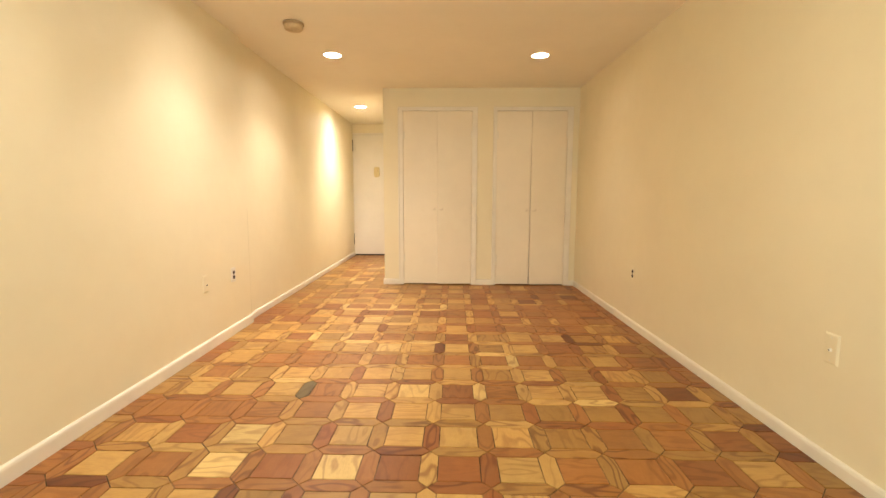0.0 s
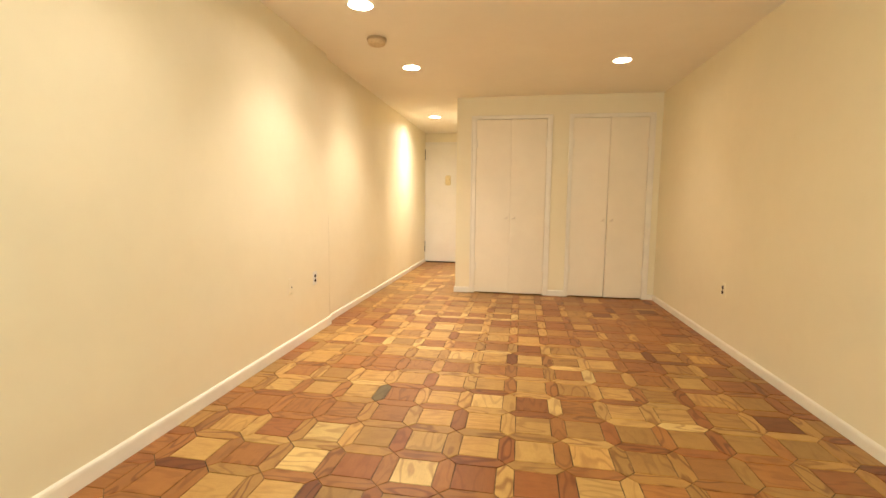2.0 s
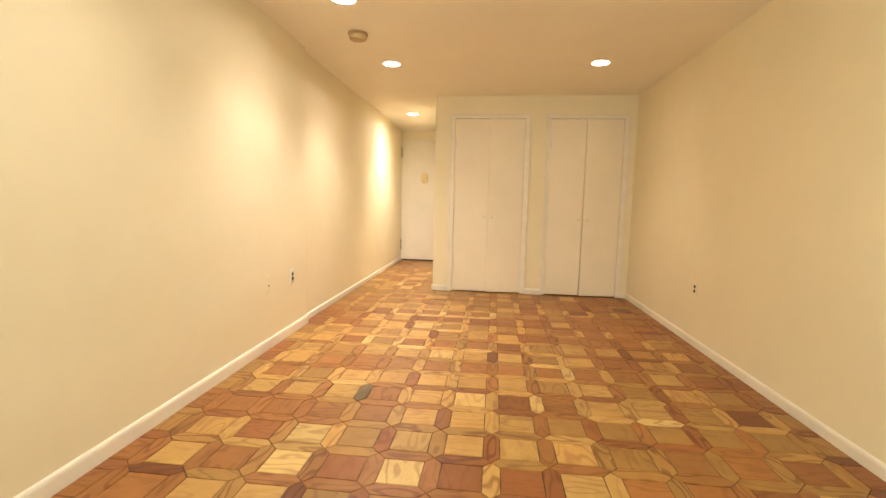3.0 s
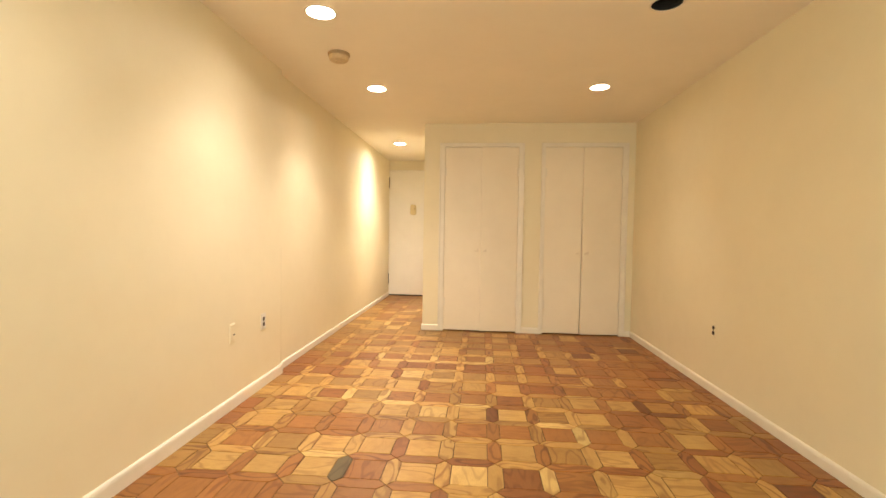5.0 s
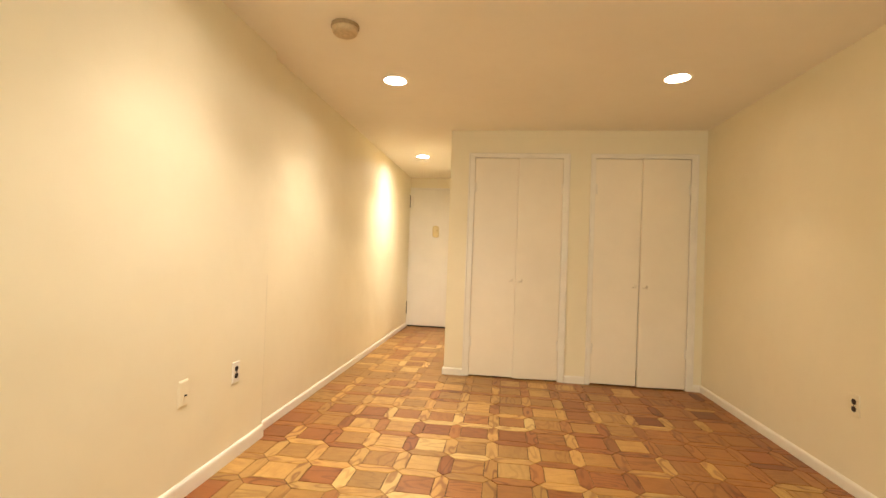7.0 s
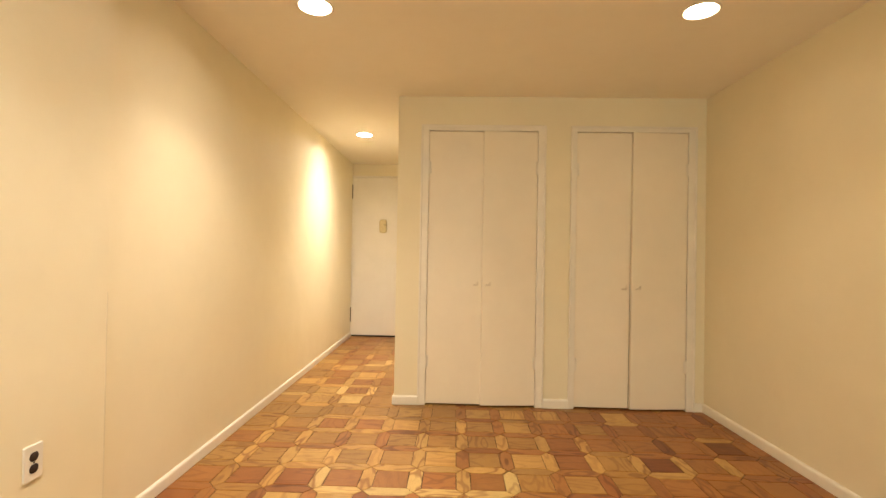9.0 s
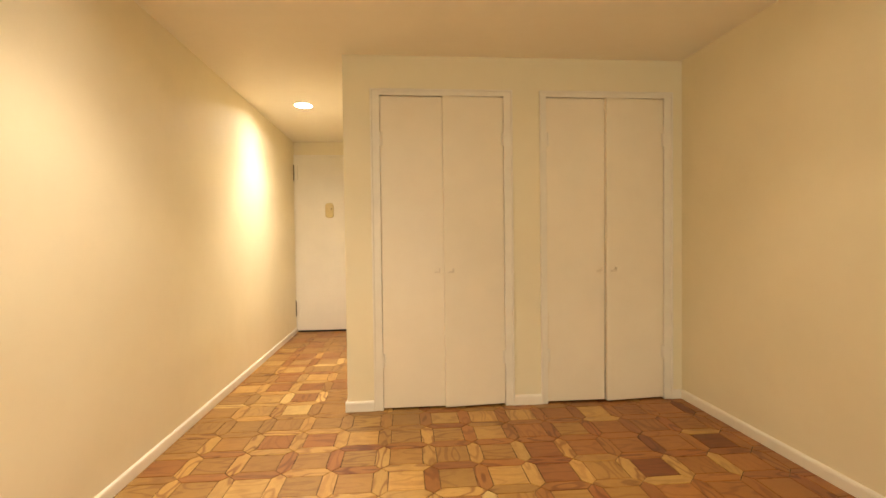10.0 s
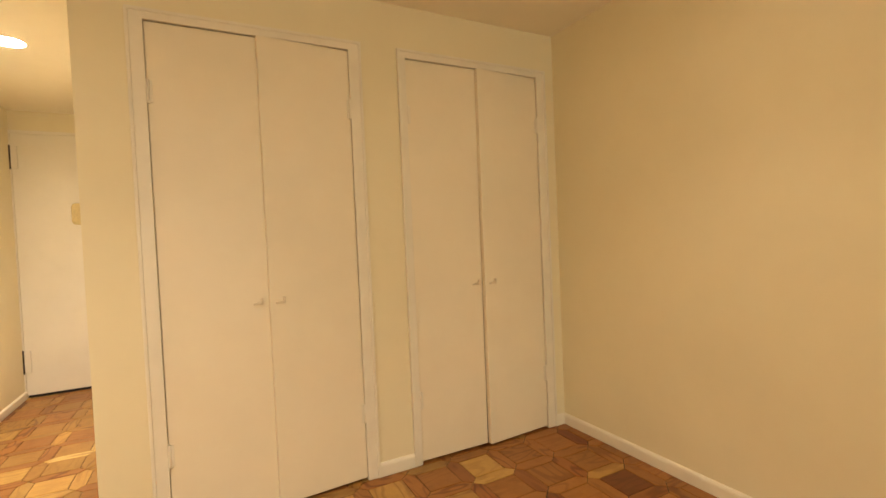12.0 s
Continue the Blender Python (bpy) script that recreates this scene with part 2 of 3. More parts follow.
def rounded(w, h, d, r=0.006, bevel=0.003):
    """A plate in the xz plane with rounded corners; its back lies at y = 0 and its face at y = -d."""
    bm = bmesh.new()
    pts = []
    for cx, cz, a0 in ((w / 2 - r, h / 2 - r, 0), (-w / 2 + r, h / 2 - r, 90), (-w / 2 + r, -h / 2 + r, 180), (w / 2 - r, -h / 2 + r, 270)):
        for k in range(5):
            a = radians(a0 + 22.5 * k)
            pts.append((cx + r * math.cos(a), cz + r * math.sin(a)))
    def ring(y, shrink):
        sx, sz = (w - 2 * shrink) / w, (h - 2 * shrink) / h
        return [bm.verts.new((x * sx, y, z * sz)) for x, z in pts]
    rows = [ring(0, 0), ring(-d + bevel, 0), ring(-d + bevel * 0.3, bevel * 0.35), ring(-d, bevel)]
    bm.faces.new(rows[0])
    bm.faces.new(rows[-1][::-1])
    for lo, hi in zip(rows, rows[1:]):
        for k in range(len(pts)):
            j = (k + 1) % len(pts)
            bm.faces.new((lo[k], lo[j], hi[j], hi[k]))
    return bm


# ---------- walls ----------
T = 0.18
structure("wall_west_near", prism([(near_x(BACK), BACK), (near_x(STEP), STEP), (near_x(STEP) - T, STEP), (near_x(BACK) - T, BACK)], 0, CEIL), WALL,
          "cream painted wall with a jog where it steps back")
structure("wall_west_far", prism([(far_x(STEP), STEP), (far_x(DOORWALL), DOORWALL), (far_x(DOORWALL) - 0.12, DOORWALL), (far_x(STEP) - 0.12, STEP)], 0, CEIL), WALL,
          "cream painted wall running into the entrance hall")
structure("wall_east", prism([(right_x(BACK), BACK), (right_x(BACK) + T, BACK), (right_x(DOORWALL) + T, DOORWALL), (right_x(DOORWALL), DOORWALL)], 0, CEIL), WALL,
          "plain cream painted wall")
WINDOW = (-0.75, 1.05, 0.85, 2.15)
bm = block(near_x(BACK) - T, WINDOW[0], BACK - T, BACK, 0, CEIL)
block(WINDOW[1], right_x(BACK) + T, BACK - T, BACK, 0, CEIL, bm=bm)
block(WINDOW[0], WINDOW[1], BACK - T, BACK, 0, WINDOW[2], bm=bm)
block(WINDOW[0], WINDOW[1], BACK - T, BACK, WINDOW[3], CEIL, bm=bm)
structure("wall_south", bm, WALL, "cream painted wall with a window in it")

def pierced(x0, x1, doors, y0, y1):
    """A wall along x in one piece, with openings (left, right, head) that reach the floor."""
    head = doors[0][2]
    xs, zs = [x0] + [x for d in doors for x in d[:2]] + [x1], [0.0, head, CEIL]
    filled = {(i, k) for i in range(len(xs) - 1) for k in (0, 1) if k == 1 or i % 2 == 0}
    bm = bmesh.new()
    v = {(i, k, n): bm.verts.new((x, y, z)) for i, x in enumerate(xs) for k, z in enumerate(zs) for n, y in enumerate((y0, y1))}
    for i, k in filled:
        bm.faces.new((v[i, k, 0], v[i + 1, k, 0], v[i + 1, k + 1, 0], v[i, k + 1, 0]))
        bm.faces.new((v[i, k + 1, 1], v[i + 1, k + 1, 1], v[i + 1, k, 1], v[i, k, 1]))
        for (di, dk), (a, b) in {(-1, 0): ((0, 0), (0, 1)), (1, 0): ((1, 0), (1, 1)), (0, -1): ((0, 0), (1, 0)), (0, 1): ((0, 1), (1, 1))}.items():
            if (i + di, k + dk) not in filled:
                p, q = (i + a[0], k + a[1]), (i + b[0], k + b[1])
                bm.faces.new((v[(*p, 0)], v[(*q, 0)], v[(*q, 1)], v[(*p, 1)]))
    return bm


# the closet wall: two openings with closets behind
OPENINGS = [(-0.390, 0.468), (0.772, 1.636)]
HEAD = 2.168
DEEP = 0.11
bm = pierced(HALL, right_x(FRONT), [(*o, HEAD) for o in OPENINGS], FRONT, FRONT + DEEP)
structure("wall_closet_front", bm, WALL, "cream painted wall with two closet openings")
structure("wall_hall_side", block(HALL, HALL + 0.11, FRONT + DEEP, DOORWALL, 0, CEIL), WALL, "cream painted hall side of the closet block")
structure("wall_closet_rear", block(HALL + 0.11, right_x(6.7), 6.62, 6.72, 0, CEIL), INNER_DARK, "inner rear wall of the closets")
structure("wall_closet_divider", block(0.58, 0.66, FRONT + DEEP, 6.62, 0, CEIL), INNER_DARK, "partition between the closets")

# the wall with the entrance door
DX0, DX1, DTOP = -1.625, -0.700, 2.245
bm = pierced(far_x(DOORWALL) - 0.12, right_x(DOORWALL) + T, [(DX0 - 0.004, DX1 + 0.004, DTOP + 0.004)], DOORWALL, DOORWALL + 0.2)
structure("wall_north", bm, WALL, "cream painted wall round the entrance door")
structure("wall_corridor", block(-2.0, 0.0, DOORWALL + 0.2, DOORWALL + 0.3, 0, CEIL), INNER_DARK, "plain wall past the entrance door")

# thin strip added to draw the dark line along the jog's lower edge
jog = bpy.data.objects["wall_west_near"]
part("jog_line_strip", block(near_x(STEP) - 0.004, near_x(STEP) + 0.0012, STEP - 0.003, STEP + 0.0025, 0.079, 1.02, 0.001), JOG_LINE, jog, "thin added strip, slightly darker than the wall, down the jog's edge")

# ---------- ceiling with round holes for the downlights ----------
HOLE = 0.080


def ceiling_sheet():
    cells = {}
    xs, ys = {-2.1, 2.2}, {BACK - T, DOORWALL + 0.3}
    for x, y in LIT + UNLIT:
        xs |= {round(x - 0.11, 4), round(x + 0.11, 4)}
        ys |= {round(y - 0.11, 4), round(y + 0.11, 4)}
    xs, ys = sorted(xs), sorted(ys)
    bm = bmesh.new()
    grid = {}

    def vert(x, y):
        key = (round(x, 4), round(y, 4))
        if key not in grid:
            grid[key] = bm.verts.new((x, y, CEIL))
        return grid[key]

    holes = LIT + UNLIT
    for x0, x1 in zip(xs, xs[1:]):
        for y0, y1 in zip(ys, ys[1:]):
            inside = [h for h in holes if x0 < h[0] < x1 and y0 < h[1] < y1]
            corners = [vert(x1, y1), vert(x0, y1), vert(x0, y0), vert(x1, y0)]
            if not inside:
                bm.faces.new(corners)
                continue
            cx, cy = inside[0]
            ring = [bm.verts.new((cx + HOLE * math.cos(2 * math.pi * k / 32), cy + HOLE * math.sin(2 * math.pi * k / 32), CEIL)) for k in range(32)]
            for q in range(4):
                arc = [ring[(4 + 8 * q + s) % 32] for s in range(9)]
                bm.faces.new([corners[q]] + arc + [corners[(q + 1) % 4]])
    roof = [bm.verts.new(p) for p in ((-2.1, BACK - T, CEIL + 0.25), (2.2, BACK - T, CEIL + 0.25), (2.2, DOORWALL + 0.3, CEIL + 0.25), (-2.1, DOORWALL + 0.3, CEIL + 0.25))]
    bm.faces.new(roof)
    return bm


structure("ceiling", ceiling_sheet(), CEILING, "smooth tan-lit painted ceiling with round downlight holes")

# ---------- floor base ----------
floor = structure("floor", block(-2.1, 2.2, BACK - T, DOORWALL + 0.3, -0.12, -0.0035), GROUT, "parquet floor of square blocks framed by pointed blocks, mixed woods")

# ---------- baseboards ----------
BOARD = [(0.0, 0.0), (0.014, 0.0), (0.014, 0.060), (0.012, 0.070), (0.007, 0.077), (0.0, 0.079)]
HALL_BOARD = [(0.0, 0.0), (0.013, 0.0), (0.013, 0.046), (0.011, 0.054), (0.006, 0.060), (0.0, 0.062)]
RIGHT_BOARD = [(0.0, 0.0), (0.014, 0.0), (0.014, 0.047), (0.012, 0.056), (0.007, 0.063), (0.0, 0.065)]
LOW = [(0.0, 0.0), (0.014, 0.0), (0.014, 0.054), (0.012, 0.063), (0.007, 0.069), (0.0, 0.071)]


def baseboard(a, b, side, profile=BOARD):
    return structure("baseboard", sweep(profile, a, b, side), TRIM, "white painted wooden baseboard")


baseboard((near_x(BACK), BACK), (near_x(STEP), STEP + 0.006), -1)
baseboard((far_x(STEP), STEP + 0.006), (far_x(DOORWALL), DOORWALL), -1, HALL_BOARD)
baseboard((right_x(BACK), BACK), (right_x(FRONT), FRONT), 1, RIGHT_BOARD)
baseboard((near_x(BACK), BACK), (right_x(BACK), BACK), 1)
baseboard((HALL - 0.014, FRONT), (-0.455, FRONT), -1, LOW)
baseboard((0.532, FRONT), (0.726, FRONT), -1, LOW)
baseboard((1.702, FRONT), (right_x(FRONT) - 0.014, FRONT), -1, RIGHT_BOARD)
baseboard((HALL, FRONT), (HALL, DOORWALL), 1, LOW)

# ---------- closet doors ----------


def soften(bm, size, segments=2):
    sharp = [e for e in bm.edges if len(e.link_faces) == 2 and e.calc_face_angle() > 0.6]
    bmesh.ops.bevel(bm, geom=sharp, offset=size, segments=segments, profile=0.5, affect="EDGES")
    return bm


def arch(x0, x1, left, right, z1, top, y0, y1):
    """Two uprights and a head in one piece round an opening that reaches the floor."""
    xs, zs = (x0 - left, x0, x1, x1 + right), (0.0, z1, z1 + top)
    filled = {(0, 0), (2, 0), (0, 1), (1, 1), (2, 1)}
    bm = bmesh.new()
    v = {(i, k, n): bm.verts.new((x, y, z)) for i, x in enumerate(xs) for k, z in enumerate(zs) for n, y in enumerate((y0, y1))}
    for i, k in filled:
        bm.faces.new((v[i, k, 0], v[i + 1, k, 0], v[i + 1, k + 1, 0], v[i, k + 1, 0]))
        bm.faces.new((v[i, k + 1, 1], v[i + 1, k + 1, 1], v[i + 1, k, 1], v[i, k, 1]))
        for (di, dk), (a, b) in {(-1, 0): ((0, 0), (0, 1)), (1, 0): ((1, 0), (1, 1)), (0, -1): ((0, 0), (1, 0)), (0, 1): ((0, 1), (1, 1))}.items():
            if (i + di, k + dk) not in filled:
                p, q = (i + a[0], k + a[1]), (i + b[0], k + b[1])
                bm.faces.new((v[(*p, 0)], v[(*q, 0)], v[(*q, 1)], v[(*p, 1)]))
    bmesh.ops.recalc_face_normals(bm, faces=bm.faces[:])
    return bm


def casing(x0, x1, left, right, head):
    """Painted door casing: a flat board round the opening with a slim raised band along its outer edge."""
    trim = structure("trim", soften(arch(x0, x1, left, right, HEAD, head, FRONT - 0.013, FRONT + 0.03), 0.003), TRIM, "white painted door casing")
    part("back_band", soften(arch(x0 - left + 0.013, x1 + right - 0.013, 0.014, 0.014, HEAD + head - 0.013, 0.014, FRONT - 0.019, FRONT - 0.004), 0.003), TRIM, trim)
    return trim


def hook(mirror):
    """Small painted catch: a foot bar with an upturned tip."""
    bm = block(-0.022, 0.016, -0.012, 0.0, -0.008, 0.002, 0.003)
    block(0.006, 0.018, -0.026, -0.010, -0.006, 0.024, 0.004, bm=bm)
    block(-0.004, 0.014, -0.016, 0.0, -0.006, 0.006, 0.002, bm=bm)
    if mirror:
        for v in bm.verts:
            v.co.x += 0.004
    return bm


def hinge_bm():
    bm = block(-0.013, 0.016, -0.005, 0.004, -0.045, 0.045, 0.002)
    pin = lathe([(0.0, -0.048), (0.006, -0.048), (0.007, -0.044), (0.007, 0.044), (0.006, 0.048), (0.0, 0.048)], 14)
    me = bpy.data.meshes.new("pin")
    pin.to_mesh(me)
    pin.free()
    count = len(bm.verts)
    bm.from_mesh(me)
    bpy.data.meshes.remove(me)
    bm.verts.ensure_lookup_table()
    for v in bm.verts[count:]:
        v.co.y -= 0.006
    return bm


def leaf(name, x_hinge, width, opens, angle, label, knob_z, top=0.006, sag=0.0, lean=0.0):
    """One flush closet door leaf hung at x_hinge; opens = +1 when it lies to the right of its hinge."""
    z0, z1 = 0.013, HEAD - top
    m = pose(x_hinge, FRONT + 0.004, 0, 0, 0, -angle * opens)
    ob = thing(name, m, label, "closet door", "closet doors")
    a, b = (0.0, width) if opens > 0 else (-width, 0.0)
    bm = block(a + 0.0004, b - 0.0004, -0.004, 0.030, z0, z1, 0.003)
    for v in bm.verts:                       # a slightly sagging free edge
        if abs(v.co.x) > width * 0.5:
            v.co.z += sag
            v.co.x -= opens * lean * (1 - (v.co.z - z0) / (z1 - z0))
    part("panel", bm, DOOR, ob)
    for z in (0.345, 1.875):
        h = part("hinge", hinge_bm(), TRIM, ob, "hinge painted over in white")
        h.location = (0.004 * opens, -0.004, z)
    k = part("catch", hook(opens < 0), CATCH, ob, "small painted metal catch")
    k.location = (opens * (width - 0.045), -0.003, knob_z)
    return ob


for (x0, x1), side in zip(OPENINGS, ((0.062, 0.062), (0.046, 0.064))):
    casing(x0, x1, side[0], side[1], 0.044)
leaf("closet_door", -0.3895, 0.4298, 1, 0.0, "flat off-white closet door leaf, shut, beside the hall corner", 0.955, 0.003)
leaf("closet_door", 0.4675, 0.4285, -1, 4.0, "flat off-white closet door leaf standing slightly ajar beside its pair", 0.955, 0.0035)
leaf("closet_door", 0.7725, 0.4275, 1, 0.3, "flat off-white closet door leaf, shut, with a dark widening seam", 0.945, 0.0025, 0.0, 0.0065)
leaf("closet_door", 1.6355, 0.4362, -1, 3.8, "flat off-white closet door leaf standing slightly ajar by the wall corner", 0.945, 0.003, -0.001)

# ---------- entrance door ----------
bm = block(DX0 - 0.042, DX0 - 0.004, DOORWALL - 0.012, DOORWALL + 0.05, 0, DTOP + 0.03, 0.003)
block(DX1 + 0.004, DX1 + 0.042, DOORWALL - 0.012, DOORWALL + 0.05, 0, DTOP + 0.03, 0.003, bm=bm)
block(DX0 - 0.004, DX1 + 0.004, DOORWALL - 0.0115, DOORWALL + 0.05, DTOP + 0.004, DTOP + 0.03, 0.003, bm=bm)
structure("door_frame", bm, ENTRY, "thin painted steel door frame")
door = thing("entrance_door", pose(DX0, DOORWALL, 0), "flat white steel entrance door, shut, at the hall's end", "door")
part("panel", block(-0.002, DX1 - DX0 + 0.002, -0.004, 0.040, 0.022, DTOP + 0.002, 0.002), ENTRY, door)
for z in (0.31, 2.045):
    h = part("hinge", block(-0.002, 0.040, -0.024, -0.003, -0.095, 0.095, 0.004), ENTRY, door, "painted hinge leaf")
    h.location = (0, 0, z)
    p = part("pin", lathe([(0.0, -0.10), (0.009, -0.10), (0.011, -0.094), (0.011, 0.094), (0.009, 0.10), (0.0, 0.10)], 16), STEEL, h, "bare dark steel hinge pin")
    p.location = (-0.014, -0.016, 0)
plate = part("viewer_plate", rounded(0.106, 0.190, 0.016, 0.036, 0.006), BRASS, door, "dull yellow metal door viewer plate")
plate.location = (0.43, -0.004, 1.562)
eye_bm = lathe([(0.0, 0.006), (0.008, 0.006), (0.010, 0.003), (0.010, 0.0), (0.0, 0.0)], 20)
lens = part("viewer_lens", eye_bm, AGED_DARK, plate, "small brown viewer lens")
lens.matrix_local = pose(0.026, -0.016, 0.02, 90, 0, 0)
knocker = part("bell_push", rounded(0.05, 0.055, 0.004, 0.012, 0.002), BRASS, plate)
knocker.location = (-0.012, -0.016, -0.045)
part("sweep", block(0.004, DX1 - DX0 - 0.004, 0.004, 0.030, 0.0, 0.020, 0.0), SLOT, door, "dark rubber door sweep")

# ---------- sockets and cover plates ----------


def painted_plate(w, h, d, slope):
    """A plate caked in wall paint: crisp at its head and foot, its sides running softly into the wall."""
    bm = bmesh.new()
    rows = []
    for y, sx, sz in ((0.0, 0.0, 0.0), (-d * 0.45, slope * 0.35, 0.0010), (-d * 0.85, slope * 0.75, 0.0050), (-d, slope, 0.0095)):
        rows.append([bm.verts.new((x * (w / 2 - sx), y, z * (h / 2 - sz))) for x, z in ((1, 1), (-1, 1), (-1, -1), (1, -1))])
    bm.faces.new(rows[0])
    bm.faces.new(rows[-1][::-1])
    for lo, hi in zip(rows, rows[1:]):
        for k in range(4):
            bm.faces.new((lo[k], lo[(k + 1) % 4], hi[(k + 1) % 4], hi[k]))
    return bm



def on_wall(fx, y, z, facing):
    """A pose on a long wall at y, z, with local -y pointing into the room."""
    slope = math.degrees(math.atan((fx(y + 0.5) - fx(y - 0.5)) / 1.0))
    return pose(fx(y), y, z, 0, 0, (90 if facing > 0 else -90) - slope)


def outlet(m, label, plate_paint):
    ob = thing("wall_outlet", m, label, "outlet", "wall outlets")
    part("cover_plate", rounded(0.070, 0.117, 0.0065, 0.004, 0.003), plate_paint, ob)
    for z in (0.0195, -0.0195):
        bm = lathe([(0.0, 0.0085), (0.0150, 0.0085), (0.0168, 0.0070), (0.0168, 0.0), (0.0, 0.0)], 28)
        for v in bm.verts:
            v.co.y = max(-0.0145, min(0.0145, v.co.y))
        r = part("receptacle", bm, BROWN, ob, "dark brown receptacle face")
        r.matrix_local = pose(0, 0, z, 90, 0, 0)
        for x in (-0.006, 0.006):
            s = part("slot", block(-0.0011, 0.0011, -0.0091, -0.006, -0.004, 0.004), SLOT, r)
            s.matrix_local = pose(x, 0, 0, -90, 0, 0) @ pose(0, 0, 0.003)
    s = part("screw", lathe([(0.0, 0.0085), (0.002, 0.0083), (0.0033, 0.0072), (0.0033, 0.004), (0.0, 0.004)], 14), STEEL, ob, "plate screw")
    s.matrix_local = pose(0, 0, 0, 90, 0, 0)
    return ob


outlet(on_wall(near_x, 3.742, 0.486, 1), "cream duplex outlet with dark brown sockets on the wall", PLATE)
outlet(on_wall(right_x, 4.047, 0.468, -1), "duplex outlet, plate painted over, with two dark sockets", WALL)

cable = thing("cable_plate", on_wall(near_x, 3.304, 0.494, 1), "painted-over cover plate with a small dark cable notch", "cover plate")
part("cover_plate", painted_plate(0.072, 0.124, 0.0065, 0.009), WALL, cable)
n1 = part("notch", block(-0.003, 0.016, -0.0085, -0.005, -0.006, 0.002, 0.001), SLOT, cable, "dark cable notch")
n1.location = (0.006, 0, -0.010)
n2 = part("clip", block(-0.004, 0.004, -0.0090, -0.005, -0.034, -0.004, 0.0015), WALL, cable)
n2.location = (-0.002, 0, -0.006)

jack = thing("cable_jack_plate", on_wall(right_x, 1.985, 0.503, -1), "painted cover plate with a round cable jack", "cover plate")
part("cover_plate", painted_plate(0.074, 0.130, 0.0065, 0.009), WALL, jack)
nut = part("jack", lathe([(0.0, 0.0145), (0.0045, 0.0145), (0.0052, 0.013), (0.0052, 0.010), (0.0080, 0.0095), (0.0080, 0.0), (0.0, 0.0)], 18), PLATE, jack, "painted-over threaded cable jack")
nut.matrix_local = pose(0, 0.0, -0.004, 90, 0, 0)
hole = part("jack_hole", lathe([(0.0, 0.0004), (0.003, 0.0004), (0.003, -0.004), (0.0, -0.004)], 14), SLOT, nut, "dark jack hole")
hole.location = (0, 0, 0.0146)
for z in (0.048, -0.048):
    s = part("screw", lathe([(0.0, 0.0078), (0.0022, 0.0075), (0.0032, 0.0066), (0.0032, 0.003), (0.0, 0.003)], 14), PLATE, jack)
    s.matrix_local = pose(0, 0, z, 90, 0, 0)

# ---------- smoke detector ----------
smoke = thing("smoke_detector", pose(-0.992, 3.752, CEIL), "round yellowed plastic smoke detector on the ceiling", "smoke detector")
part("base", lathe([(0.0, 0.0), (0.076, 0.0), (0.078, -0.004), (0.078, -0.016), (0.074, -0.019), (0.0, -0.019)], 48), AGED_DARK, smoke, "darker mounting base")
part("cover", lathe([(0.0, -0.019), (0.071, -0.019), (0.071, -0.026), (0.068, -0.044), (0.058, -0.053), (0.030, -0.055), (0.0, -0.055)], 48), AGED, smoke)
grille = part("grille", lathe([(0.026, -0.055), (0.028, -0.0565), (0.022, -0.057), (0.018, -0.055)], 32), AGED, smoke)
test = part("test_button", lathe([(0.0, -0.0575), (0.006, -0.057), (0.007, -0.054), (0.0, -0.054)], 18), AGED, smoke)
test.location = (0.040, -0.012, 0.002)

# ---------- recessed downlights ----------


def downlight(x, y, lit):
    ob = thing("downlight", pose(x, y, CEIL), "round recessed ceiling downlight, lit, with a thin white trim" if lit else
               "round recessed ceiling downlight, unlit, showing its black baffle", "downlight", "ceiling downlights")
    part("trim_ring", lathe([(0.0795, 0.004), (0.0795, -0.0015), (0.083, -0.004), (0.091, -0.003), (0.094, 0.0), (0.0795, 0.004)], 48), TRIM, ob)
    part("can", lathe([(0.0795, 0.0), (0.0785, 0.02), (0.076, 0.13), (0.0, 0.13)], 48), REFLECTOR if lit else BAFFLE, ob)
    if lit:
        part("bulb", lathe([(0.0, 0.020), (0.035, 0.021), (0.060, 0.026), (0.070, 0.034), (0.066, 0.05), (0.030, 0.10), (0.0, 0.10)], 40), BULB_HALL if y > 6 else BULB_DIM if x > 0 or y < 2 else BULB, ob, "glowing frosted reflector bulb")
    else:
        part("bulb", lathe([(0.0, 0.062), (0.030, 0.063), (0.046, 0.070), (0.048, 0.08), (0.024, 0.125), (0.0, 0.125)], 32), BULB_OFF, ob, "dark unlit bulb")
        for z in (0.012, 0.026, 0.040):
            part("baffle_ring", lathe([(0.0785, z), (0.073, z + 0.003), (0.0785, z + 0.009)], 40), BAFFLE, ob)
    return ob


def lamp_light(x, y, watts, cone):
    data = bpy.data.lights.new("downlight_beam", "SPOT")
    data.energy, data.color = watts, HALL_TINT if y > 6 or y < 4 else DIM_TINT if x > 0 and y > 4 else LAMP_TINT
    data.spot_size, data.spot_blend = radians(cone), 1.0
    data.shadow_soft_size = 0.055
    ob = new("downlight_beam", data)
    ob.matrix_world = pose(x, y, CEIL + 0.012)
    return ob


for x, y in LIT:
    downlight(x, y, True)
    lamp_light(x, y, LAMP_WATTS * BULBS[x, y][0], BULBS[x, y][1])
for x, y in UNLIT:
    downlight(x, y, False)

